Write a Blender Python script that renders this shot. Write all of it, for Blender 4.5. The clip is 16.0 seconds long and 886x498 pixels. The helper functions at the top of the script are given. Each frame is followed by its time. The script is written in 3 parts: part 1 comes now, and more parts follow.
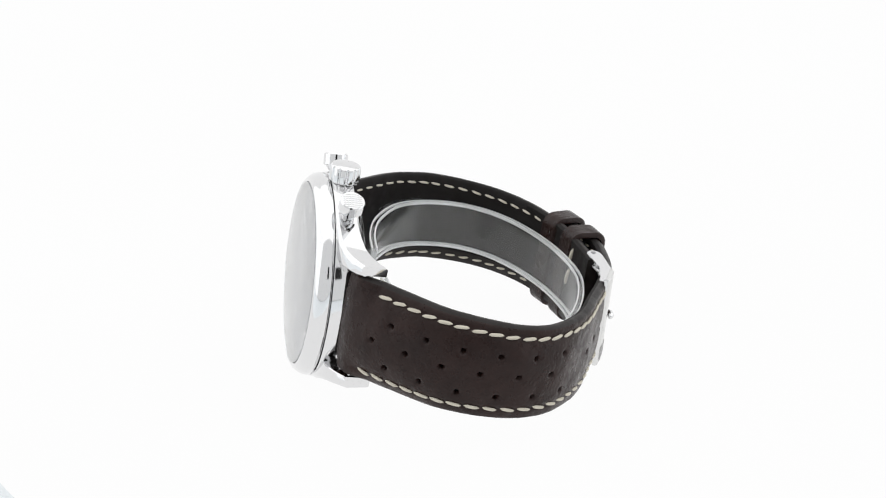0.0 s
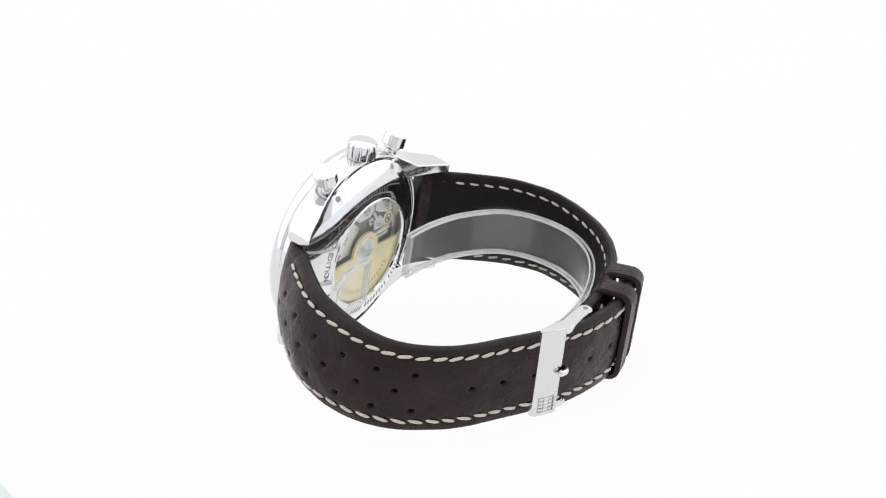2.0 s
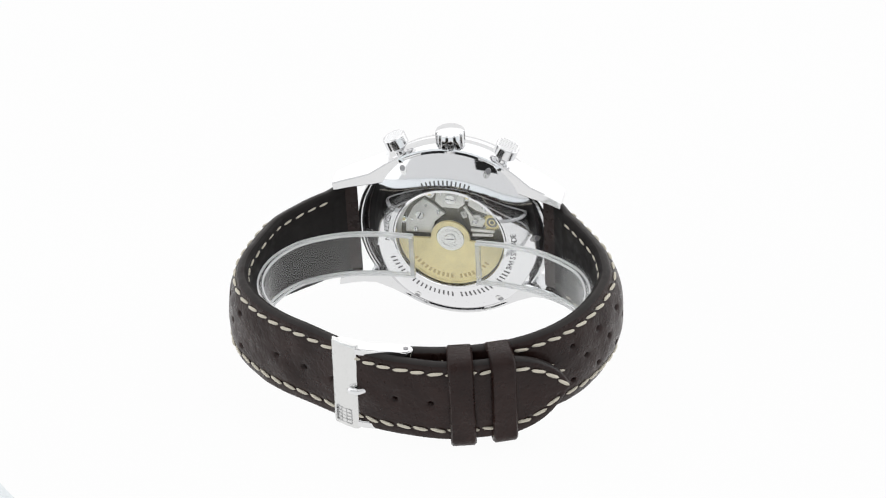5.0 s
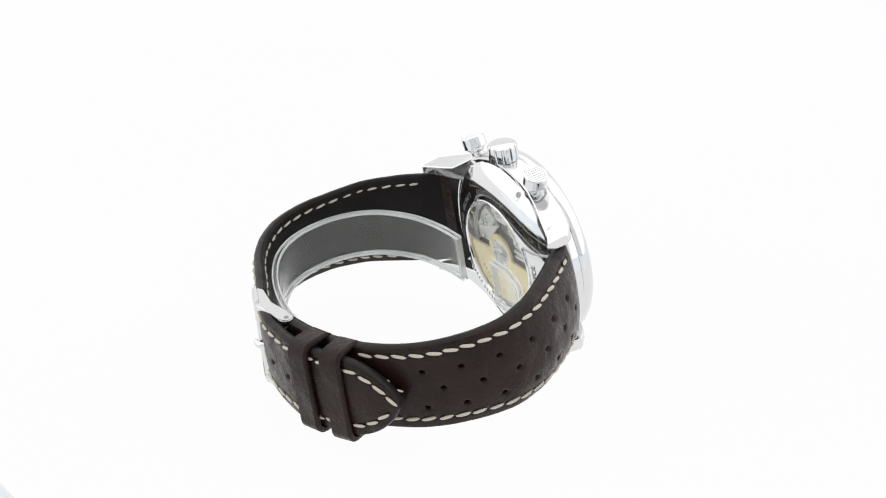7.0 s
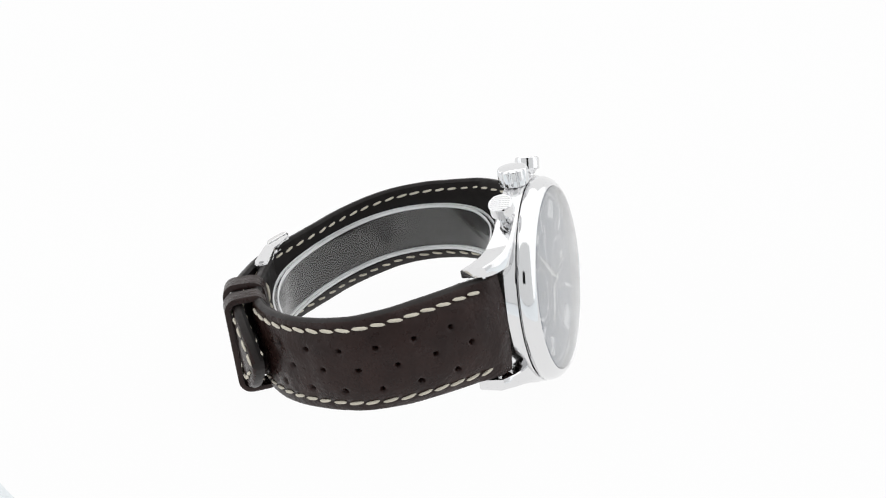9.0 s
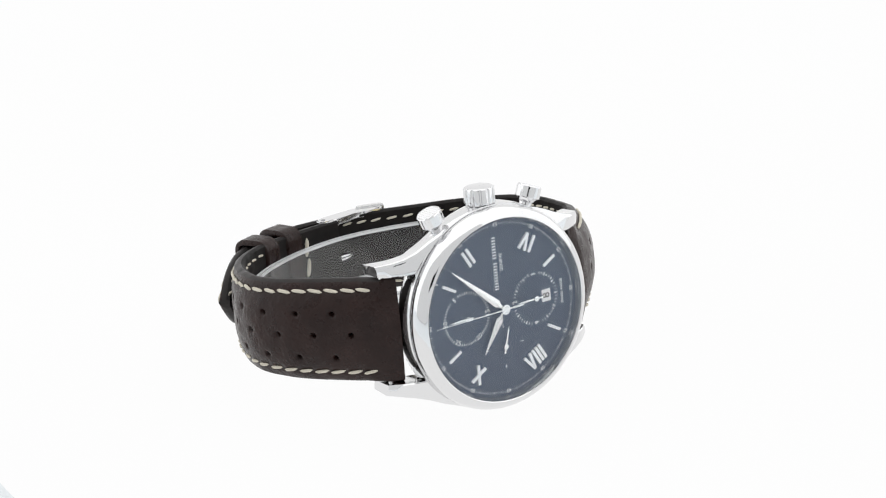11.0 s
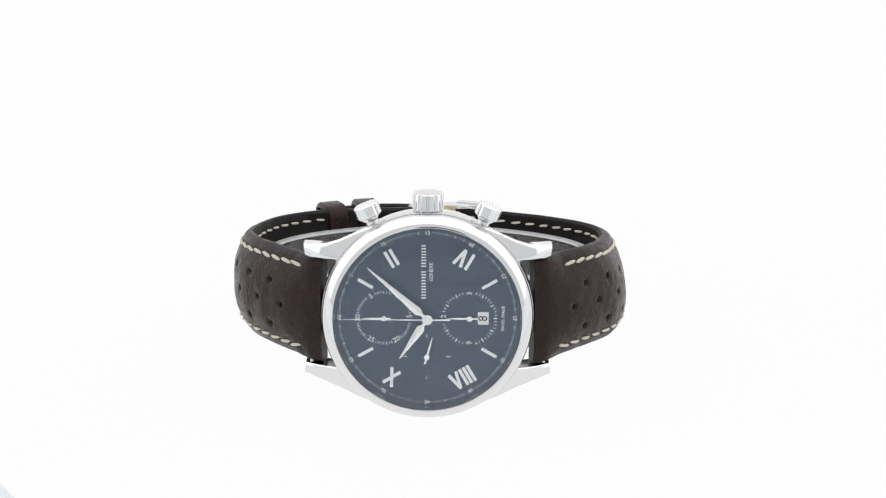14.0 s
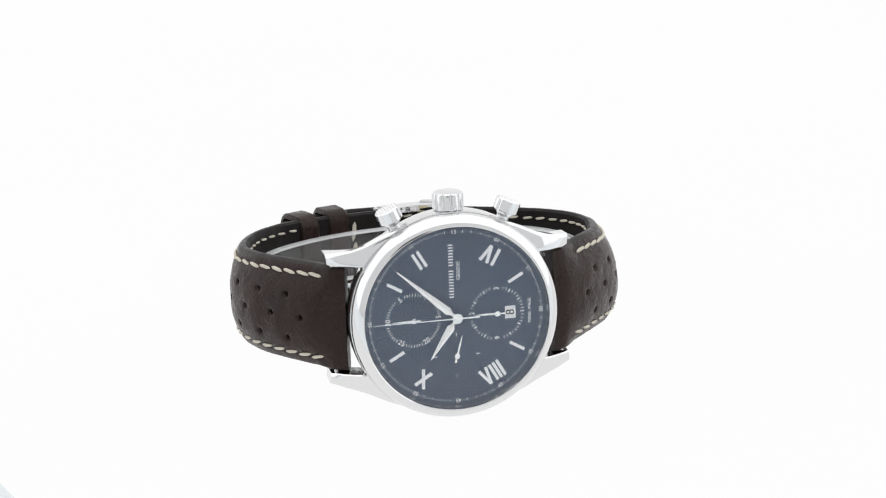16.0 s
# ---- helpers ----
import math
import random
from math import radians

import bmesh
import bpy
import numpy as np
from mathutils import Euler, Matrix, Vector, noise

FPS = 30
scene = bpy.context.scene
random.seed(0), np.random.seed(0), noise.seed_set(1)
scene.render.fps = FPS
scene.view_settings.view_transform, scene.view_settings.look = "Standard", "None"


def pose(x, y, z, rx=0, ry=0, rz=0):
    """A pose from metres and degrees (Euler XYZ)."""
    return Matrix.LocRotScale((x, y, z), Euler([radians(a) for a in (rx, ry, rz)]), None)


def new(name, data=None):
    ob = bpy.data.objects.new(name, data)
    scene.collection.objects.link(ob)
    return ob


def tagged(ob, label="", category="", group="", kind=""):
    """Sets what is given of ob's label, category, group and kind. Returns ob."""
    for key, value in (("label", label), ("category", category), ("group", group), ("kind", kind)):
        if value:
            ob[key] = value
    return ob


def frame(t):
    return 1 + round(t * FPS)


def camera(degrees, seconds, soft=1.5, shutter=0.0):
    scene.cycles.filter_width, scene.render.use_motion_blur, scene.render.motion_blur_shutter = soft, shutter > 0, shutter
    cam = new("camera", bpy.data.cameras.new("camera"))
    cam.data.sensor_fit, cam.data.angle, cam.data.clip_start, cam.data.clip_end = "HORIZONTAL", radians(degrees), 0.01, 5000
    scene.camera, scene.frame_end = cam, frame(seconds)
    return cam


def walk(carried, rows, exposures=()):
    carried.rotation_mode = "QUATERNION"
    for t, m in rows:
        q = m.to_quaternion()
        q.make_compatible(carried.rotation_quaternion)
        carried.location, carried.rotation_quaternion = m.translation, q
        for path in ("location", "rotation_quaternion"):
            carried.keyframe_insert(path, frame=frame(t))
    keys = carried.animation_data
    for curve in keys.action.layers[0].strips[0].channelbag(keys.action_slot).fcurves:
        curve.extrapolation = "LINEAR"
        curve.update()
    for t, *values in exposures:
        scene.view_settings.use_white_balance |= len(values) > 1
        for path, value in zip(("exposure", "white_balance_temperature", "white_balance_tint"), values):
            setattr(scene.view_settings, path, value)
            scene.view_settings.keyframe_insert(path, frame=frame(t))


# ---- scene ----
# A wristwatch lies on its side on a back-lit white table inside a white light tent and turns on a turntable.
# The still camera stands outside the tent's front opening.
LIFT = 0.0093                       # height of the turning frame's origin over the table
cam = camera(20.573, 16.0, soft=1.15)
EYE = pose(0.0, -0.448, 0.21725 + LIFT, 90 - 24.185, 0, -0.33) @ pose(0, 0, 0, 0, 0, -0.094)
walk(cam, [(0.0, EYE), (16.0, EYE)])

# ---- world and light: only the tent's glowing fabric and the lit table ----
world = bpy.data.worlds.new("studio")
scene.world = world
world.use_nodes = True
world.node_tree.nodes["Background"].inputs[0].default_value = (0.5, 0.5, 0.5, 1)
world.node_tree.nodes["Background"].inputs[1].default_value = 0.04
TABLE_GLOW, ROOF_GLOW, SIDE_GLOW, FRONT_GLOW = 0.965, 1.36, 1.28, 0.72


# ---- materials ----
def base_material(name, color, rough, metal=0.0, spec=0.5):
    m = bpy.data.materials.new(name)
    m.use_nodes = True
    b = m.node_tree.nodes["Principled BSDF"]
    b.inputs["Base Color"].default_value = (*color, 1)
    b.inputs["Roughness"].default_value = rough
    b.inputs["Metallic"].default_value = metal
    b.inputs["Specular IOR Level"].default_value = spec
    return m, m.node_tree.nodes, m.node_tree.links, b


def coords(nodes, links, scale):
    tc = nodes.new("ShaderNodeTexCoord")
    mp = nodes.new("ShaderNodeMapping")
    mp.inputs["Scale"].default_value = scale
    links.new(tc.outputs["Object"], mp.inputs["Vector"])
    return mp.outputs["Vector"]


def tex_noise(nodes, links, vec, scale, detail=4.0, rough=0.55):
    n = nodes.new("ShaderNodeTexNoise")
    n.inputs["Scale"].default_value = scale
    n.inputs["Detail"].default_value = detail
    n.inputs["Roughness"].default_value = rough
    links.new(vec, n.inputs["Vector"])
    return n.outputs["Fac"]


def ramp(nodes, links, fac, a, b, lo=0.3, hi=0.7):
    r = nodes.new("ShaderNodeValToRGB")
    r.color_ramp.elements[0].position, r.color_ramp.elements[1].position = lo, hi
    r.color_ramp.elements[0].color, r.color_ramp.elements[1].color = (*a, 1), (*b, 1)
    links.new(fac, r.inputs["Fac"])
    return r.outputs["Color"]


def bump(nodes, links, height, strength, distance, target, under=None):
    n = nodes.new("ShaderNodeBump")
    n.inputs["Strength"].default_value = strength
    n.inputs["Distance"].default_value = distance
    links.new(height, n.inputs["Height"])
    if under:
        links.new(under, n.inputs["Normal"])
    links.new(n.outputs["Normal"], target.inputs["Normal"])
    return n.outputs["Normal"]


def steel(name, color=(0.75, 0.75, 0.755), rough=0.06, brushed=0.0):
    m, nodes, links, b = base_material(name, color, rough, 1.0)
    v = coords(nodes, links, (1, 1, 1))
    f = tex_noise(nodes, links, v, 240, 3)
    r = ramp(nodes, links, f, (rough * 0.7,) * 3, (rough * 1.4 + 0.02,) * 3)
    links.new(r, b.inputs["Roughness"])
    if brushed:
        v2 = coords(nodes, links, (1, 1, 30))
        bump(nodes, links, tex_noise(nodes, links, v2, 900, 2), brushed, 0.00003, b)
    else:
        bump(nodes, links, tex_noise(nodes, links, v, 60, 2), 0.05, 0.0004, b)
    return m


def leather(name, a, b_col, rough, grain=1.0, spec=0.22):
    m, nodes, links, b = base_material(name, a, rough, 0.0, spec)
    v = coords(nodes, links, (1, 1, 1))
    col = ramp(nodes, links, tex_noise(nodes, links, v, 140, 6, 0.6), a, b_col, 0.32, 0.72)
    links.new(col, b.inputs["Base Color"])
    links.new(ramp(nodes, links, tex_noise(nodes, links, v, 420, 3), (rough - 0.1,) * 3, (rough + 0.12,) * 3), b.inputs["Roughness"])
    vo = nodes.new("ShaderNodeTexVoronoi")
    vo.feature = "DISTANCE_TO_EDGE"
    vo.inputs["Scale"].default_value = 900
    warp = nodes.new("ShaderNodeVectorMath")
    warp.operation = "MULTIPLY_ADD"
    wn = nodes.new("ShaderNodeTexNoise")
    wn.inputs["Scale"].default_value = 350
    links.new(v, wn.inputs["Vector"])
    links.new(wn.outputs["Color"], warp.inputs[0])
    warp.inputs[1].default_value = (0.0012, 0.0012, 0.0012)
    links.new(v, warp.inputs[2])
    links.new(warp.outputs["Vector"], vo.inputs["Vector"])
    n1 = bump(nodes, links, vo.outputs["Distance"], 0.35 * grain, 0.00012, b)
    n2 = bump(nodes, links, tex_noise(nodes, links, v, 260, 5, 0.6), 0.5 * grain, 0.0005, b, n1)
    crease = nodes.new("ShaderNodeTexNoise")
    crease.noise_type = "RIDGED_MULTIFRACTAL"
    crease.inputs["Scale"].default_value = 95
    crease.inputs["Detail"].default_value = 3
    links.new(v, crease.inputs["Vector"])
    n3 = bump(nodes, links, crease.outputs["Fac"], 0.55 * grain, 0.0009, b, n2)
    return m


def lacquer(name, a, b_col, rough):
    m, nodes, links, b = base_material(name, a, rough, 0.0, 0.3)
    v = coords(nodes, links, (1, 1, 1))
    links.new(ramp(nodes, links, tex_noise(nodes, links, v, 90, 3), a, b_col), b.inputs["Base Color"])
    return m


def satin_plate(name, color, rough, metal):
    m, nodes, links, b = base_material(name, color, rough, metal, 0.5)
    v = coords(nodes, links, (1, 1, 1))
    dark = tuple(k * 0.86 for k in color)
    links.new(ramp(nodes, links, tex_noise(nodes, links, v, 420, 4), dark, color), b.inputs["Base Color"])
    bump(nodes, links, tex_noise(nodes, links, coords(nodes, links, (40, 1, 1)), 260, 2), 0.25, 0.00004, b)
    return m


def thin_clear(name, tint, f0, rough=0.02, haze=0.0, haze_col=(0.9, 0.9, 0.9), power=5.0, lo=0.0, hi=1.0):
    """A thin clear skin: see-through, with gloss that grows towards grazing; haze scatters a little light."""
    m = bpy.data.materials.new(name)
    m.use_nodes = True
    nodes, links = m.node_tree.nodes, m.node_tree.links
    nodes.remove(nodes["Principled BSDF"])
    out = nodes["Material Output"]
    tr = nodes.new("ShaderNodeBsdfTransparent")
    tr.inputs["Color"].default_value = (*tint, 1)
    gl = nodes.new("ShaderNodeBsdfGlossy")
    gl.inputs["Roughness"].default_value = rough
    lw = nodes.new("ShaderNodeLayerWeight")
    lw.inputs["Blend"].default_value = 0.5
    pw = nodes.new("ShaderNodeMath")
    pw.operation = "POWER"
    pw.inputs[1].default_value = power
    span = nodes.new("ShaderNodeMapRange")
    span.inputs["From Min"].default_value, span.inputs["From Max"].default_value = lo, hi
    links.new(lw.outputs["Facing"], span.inputs["Value"])
    links.new(span.outputs["Result"], pw.inputs[0])
    ma = nodes.new("ShaderNodeMath")
    ma.operation = "MULTIPLY_ADD"
    ma.inputs[1].default_value, ma.inputs[2].default_value = 1 - f0, f0
    links.new(pw.outputs["Value"], ma.inputs[0])
    mix = nodes.new("ShaderNodeMixShader")
    links.new(ma.outputs["Value"], mix.inputs["Fac"])
    base = tr.outputs["BSDF"]
    if haze:
        add = nodes.new("ShaderNodeMixShader")
        a, b = nodes.new("ShaderNodeBsdfTranslucent"), nodes.new("ShaderNodeBsdfDiffuse")
        a.inputs["Color"].default_value = b.inputs["Color"].default_value = (*haze_col, 1)
        links.new(a.outputs["BSDF"], add.inputs[1])
        links.new(b.outputs["BSDF"], add.inputs[2])
        v = coords(nodes, links, (1, 1, 1))
        r = ramp(nodes, links, tex_noise(nodes, links, v, 70, 4), (haze * 0.75,) * 3, (haze * 1.25,) * 3)
        mx = nodes.new("ShaderNodeMixShader")
        links.new(r, mx.inputs["Fac"])
        links.new(tr.outputs["BSDF"], mx.inputs[1])
        links.new(add.outputs["Shader"], mx.inputs[2])
        base = mx.outputs["Shader"]
    links.new(base, mix.inputs[1])
    links.new(gl.outputs["BSDF"], mix.inputs[2])
    links.new(mix.outputs["Shader"], out.inputs["Surface"])
    return m


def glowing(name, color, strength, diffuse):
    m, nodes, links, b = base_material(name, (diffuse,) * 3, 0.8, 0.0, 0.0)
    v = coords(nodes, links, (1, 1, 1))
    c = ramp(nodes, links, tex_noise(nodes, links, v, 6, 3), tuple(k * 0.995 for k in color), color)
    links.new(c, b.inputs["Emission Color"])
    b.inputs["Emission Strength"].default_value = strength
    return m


STEEL = steel("polished steel")
STEEL_SOFT = steel("satin steel", (0.72, 0.72, 0.713), 0.16, 0.25)
STEEL_BACK = steel("caseback steel", (0.8, 0.8, 0.81), 0.06)
# darker copy of the steel: shade of slots, notches and holes put into its colour
SHADED_STEEL = steel("shadowed steel recess", (0.3, 0.3, 0.31), 0.3)
LEATHER = leather("brown calf leather", (0.0122, 0.0054, 0.0045), (0.0250, 0.0122, 0.0102), 0.31, 1.7, 0.22)
LINING = leather("dark leather lining", (0.0085, 0.0072, 0.007), (0.013, 0.011, 0.0105), 0.6, 0.35, 0.15)
EDGE = leather("painted leather edge", (0.013, 0.0105, 0.010), (0.020, 0.016, 0.015), 0.4, 0.6)
THREAD = leather("cream thread", (0.50, 0.465, 0.385), (0.66, 0.62, 0.53), 0.8, 0.5)
DIAL = lacquer("slate blue dial lacquer", (0.060, 0.083, 0.130), (0.065, 0.088, 0.136), 0.4)
WHITE_PRINT = base_material("white dial print", (0.88, 0.89, 0.90), 0.5)[0]
APPLIED = base_material("white enamelled applied marker", (0.93, 0.94, 0.95), 0.25)[0]
HAND = steel("polished hand", (0.88, 0.88, 0.86), 0.18)
DATE_WHITE = base_material("date disc white", (0.8, 0.8, 0.8), 0.5)[0]
# black for the date figure, and for the shade painted into the case joint
BLACK_PRINT_AND_SHADE = base_material("black print and joint shade", (0.02, 0.02, 0.022), 0.5)[0]
ENGRAVED = base_material("engraved blackened line", (0.16, 0.16, 0.16), 0.5, 0.3)[0]
SHALLOW = base_material("shallow engraved steel line", (0.46, 0.46, 0.46), 0.45, 0.5)[0]
PLATE = satin_plate("rhodium movement plate", (0.92, 0.91, 0.88), 0.36, 0.35)
PLATE_DARK = satin_plate("dark movement base", (0.26, 0.25, 0.22), 0.42, 0.5)
GOLD = satin_plate("gilt rotor", (0.98, 0.86, 0.50), 0.38, 0.35)
CRYSTAL = thin_clear("sapphire crystal", (0.98, 0.985, 0.99), 0.034, power=2.0, lo=0.42, hi=0.94)
BACK_GLASS = thin_clear("caseback glass", (0.98, 0.985, 0.98), 0.03)
PLASTIC = thin_clear("clear plastic sheet", (0.985, 0.99, 0.99), 0.05, 0.07)
# strong white haze paints the bright highlight of the cut edge
PLASTIC_EDGE = thin_clear("cut edge of clear plastic with whitened highlight", (0.97, 0.98, 0.985), 0.07, 0.08, 0.72, (0.98, 0.985, 0.99))
CLEAR_TAB = thin_clear("clear plastic tab", (0.985, 0.99, 0.99), 0.04, 0.06)
# pale haze stands in for the highlight on the bevelled ends
PLASTIC_END = thin_clear("end of clear plastic with painted bevel highlight", (0.97, 0.98, 0.985), 0.08, 0.08, 0.3, (0.95, 0.97, 0.99))
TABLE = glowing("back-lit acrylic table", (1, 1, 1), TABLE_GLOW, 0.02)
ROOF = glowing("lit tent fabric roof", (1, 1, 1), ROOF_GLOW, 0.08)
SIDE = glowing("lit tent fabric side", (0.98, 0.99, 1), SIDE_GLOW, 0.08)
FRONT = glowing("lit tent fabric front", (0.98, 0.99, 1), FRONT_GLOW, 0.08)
GREY_BOARD = lacquer("pale blue-grey board", (0.80, 0.84, 0.865), (0.84, 0.88, 0.90), 0.6)

MM = 0.001


# ---- mesh helpers, in millimetres ----
def finish(name, bm, material, smooth=40):
    me = bpy.data.meshes.new(name)
    bmesh.ops.recalc_face_normals(bm, faces=bm.faces)
    bmesh.ops.scale(bm, vec=(MM, MM, MM), verts=bm.verts)
    bm.to_mesh(me)
    bm.free()
    for m in (material if isinstance(material, (list, tuple)) else [material]):
        me.materials.append(m)
    if smooth:
        me.shade_smooth()
        me.set_sharp_from_angle(angle=radians(smooth))
    return me


def part(name, bm, material, parent, label="", m=None, smooth=40):
    """Links a bmesh (or a ready mesh) as one mesh object under a thing or a part."""
    me = bm if isinstance(bm, bpy.types.Mesh) else finish(name, bm, material, smooth)
    ob = new(name, me)
    ob.parent = parent
    if m is not None:
        ob.matrix_basis = m
    return tagged(ob, label)


def mm_pose(x, y, z, rx=0, ry=0, rz=0):
    return pose(x * MM, y * MM, z * MM, rx, ry, rz)


def spin(profile, n=128, close=False):
    """A solid of revolution round the Y axis; profile rows (radius, y)."""
    bm = bmesh.new()
    rings = []
    for r, y in profile:
        if r < 1e-6:
            rings.append([bm.verts.new((0, y, 0))])
        else:
            rings.append([bm.verts.new((r * math.cos(a), y, r * math.sin(a))) for a in (2 * math.pi * k / n for k in range(n))])
    pairs = list(zip(rings, rings[1:])) + ([(rings[-1], rings[0])] if close else [])
    for a, b in pairs:
        for k in range(n):
            j = (k + 1) % n
            q = [a[k % len(a)], a[j % len(a)], b[j % len(b)], b[k % len(b)]]
            q = [v for i, v in enumerate(q) if v not in q[:i]]
            if len(q) > 2:
                bm.faces.new(q)
    return bm


def slab(outline, y0, y1, bevel=0.0):
    """An outline in X, Z drawn out from y0 to y1."""
    bm = bmesh.new()
    a = [bm.verts.new((x, y0, z)) for x, z in outline]
    b = [bm.verts.new((x, y1, z)) for x, z in outline]
    bm.faces.new(a)
    bm.faces.new(b)
    n = len(a)
    for k in range(n):
        bm.faces.new((a[k], a[(k + 1) % n], b[(k + 1) % n], b[k]))
    if bevel:
        bmesh.ops.bevel(bm, geom=list(bm.edges), offset=bevel, segments=2, affect="EDGES", profile=0.6)
    return bm


def box(x0, x1, y0, y1, z0, z1, bevel=0.0):
    return slab([(x0, z0), (x1, z0), (x1, z1), (x0, z1)], y0, y1, bevel)


def join(*bms):
    out = bmesh.new()
    for b in bms:
        me = bpy.data.meshes.new("joined")
        b.to_mesh(me)
        out.from_mesh(me)
        bpy.data.meshes.remove(me)
        b.free()
    return out


def moved(bm, m):
    bmesh.ops.transform(bm, matrix=m, verts=bm.verts)
    return bm


def turned(deg, r=0.0, y=0.0):
    """A place on the dial: the clock angle (0 at twelve, 90 at three), the radius and the height; X points outward there."""
    return pose(0, 0, 0, 0, -deg, 0) @ pose(r, y, 0)


def disc(r, y0, y1, n=40, x=0.0, z=0.0, bevel=0.0):
    b = bevel
    rows = [(0, y0), (r - b, y0), (r, y0 + b), (r, y1 - b), (r - b, y1), (0, y1)] if b else [(0, y0), (r, y0), (r, y1), (0, y1)]
    return moved(spin(rows, n), pose(x, 0, z))


def smooth_curve(points, step):
    """A Catmull-Rom curve through points, sampled at even steps."""
    p = [Vector(q) for q in points]
    p = [2 * p[0] - p[1]] + p + [2 * p[-1] - p[-2]]
    fine = []
    for i in range(1, len(p) - 2):
        a, b, c, d = p[i - 1:i + 3]
        for k in range(60):
            t = k / 60
            fine.append(0.5 * (2 * b + (c - a) * t + (2 * a - 5 * b + 4 * c - d) * t * t + (3 * b - a - 3 * c + d) * t ** 3))
    fine.append(p[-2])
    out, walked = [fine[0]], 0.0
    for a, b in zip(fine, fine[1:]):
        walked += (b - a).length
        if walked >= step:
            out.append(b)
            walked = 0.0
    return out


# ---- the setting ----
def flat_panel(name, corners, material, label):
    bm = bmesh.new()
    bm.faces.new([bm.verts.new(Vector(c) * 1000) for c in corners])
    ob = new(name, finish(name, bm, material, 0))
    return tagged(ob, label, "light tent", kind="structure")


TX, TY0, TY1, TZ = 0.75, -0.41, 1.1, 0.85


def table_and_backdrop():
    """The lit table and the white back of the tent in one sweep, with a rounded front end and a rounded turn."""
    front = [(0.004 + 0.0979 * math.sin(radians(a)), -0.0979 * math.cos(radians(a))) for a in range(-60, 61, 3)]
    bm = bmesh.new()
    arc = [bm.verts.new((x * 1000, y * 1000, 0)) for x, y in front]
    left, right = bm.verts.new((-TX * 1000, 290, 0)), bm.verts.new((TX * 1000, 290, 0))
    rows = [(0.7, 0.0)]
    rows += [(0.7 + 0.35 * math.sin(a), 0.35 - 0.35 * math.cos(a)) for a in (radians(9 * k) for k in range(1, 11))]
    rows += [(1.05, TZ)]
    strips = [[bm.verts.new((x * 1000, y * 1000, z * 1000)) for x in (-TX, TX)] for y, z in rows]
    bm.faces.new([left] + arc + [right, strips[0][1], strips[0][0]])
    for a, b in zip(strips, strips[1:]):
        bm.faces.new((a[0], a[1], b[1], b[0]))
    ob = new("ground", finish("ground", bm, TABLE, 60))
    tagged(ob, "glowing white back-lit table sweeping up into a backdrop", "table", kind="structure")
    bm = bmesh.new()
    bm.faces.new([bm.verts.new(c) for c in ((-1500, -1500, -4), (1500, -1500, -4), (1500, 1300, -4), (-1500, 1300, -4))])
    ob = new("floor", finish("floor", bm, GREY_BOARD, 0))
    tagged(ob, "pale blue-grey board under the lit table", "board", kind="structure")


table_and_backdrop()
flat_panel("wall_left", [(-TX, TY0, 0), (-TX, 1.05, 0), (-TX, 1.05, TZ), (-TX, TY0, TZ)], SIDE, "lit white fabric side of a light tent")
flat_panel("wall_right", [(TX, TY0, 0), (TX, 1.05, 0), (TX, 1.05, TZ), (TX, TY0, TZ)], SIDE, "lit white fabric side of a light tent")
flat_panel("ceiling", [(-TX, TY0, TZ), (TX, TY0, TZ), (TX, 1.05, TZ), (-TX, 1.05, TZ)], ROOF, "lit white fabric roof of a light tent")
# front wall with the slot that the camera looks through
SL, SR, SZ0, SZ1 = -0.035, 0.105, 0.165, 0.28
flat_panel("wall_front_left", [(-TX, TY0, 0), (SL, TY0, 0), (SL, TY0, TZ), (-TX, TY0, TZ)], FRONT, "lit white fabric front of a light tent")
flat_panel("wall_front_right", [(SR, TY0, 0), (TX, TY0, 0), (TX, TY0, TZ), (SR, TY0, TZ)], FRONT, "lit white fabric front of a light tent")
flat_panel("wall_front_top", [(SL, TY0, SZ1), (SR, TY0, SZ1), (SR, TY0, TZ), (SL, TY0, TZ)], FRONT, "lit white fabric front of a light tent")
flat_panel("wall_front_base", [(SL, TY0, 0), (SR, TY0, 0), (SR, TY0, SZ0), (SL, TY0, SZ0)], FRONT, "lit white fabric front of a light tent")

# ---- the watch. Its own axes: X to twelve o'clock, Y out of the dial, Z to three o'clock (up, as it lies) ----
watch = tagged(new("wristwatch"), "steel chronograph wristwatch with slate dial and stitched brown leather strap", "watch")


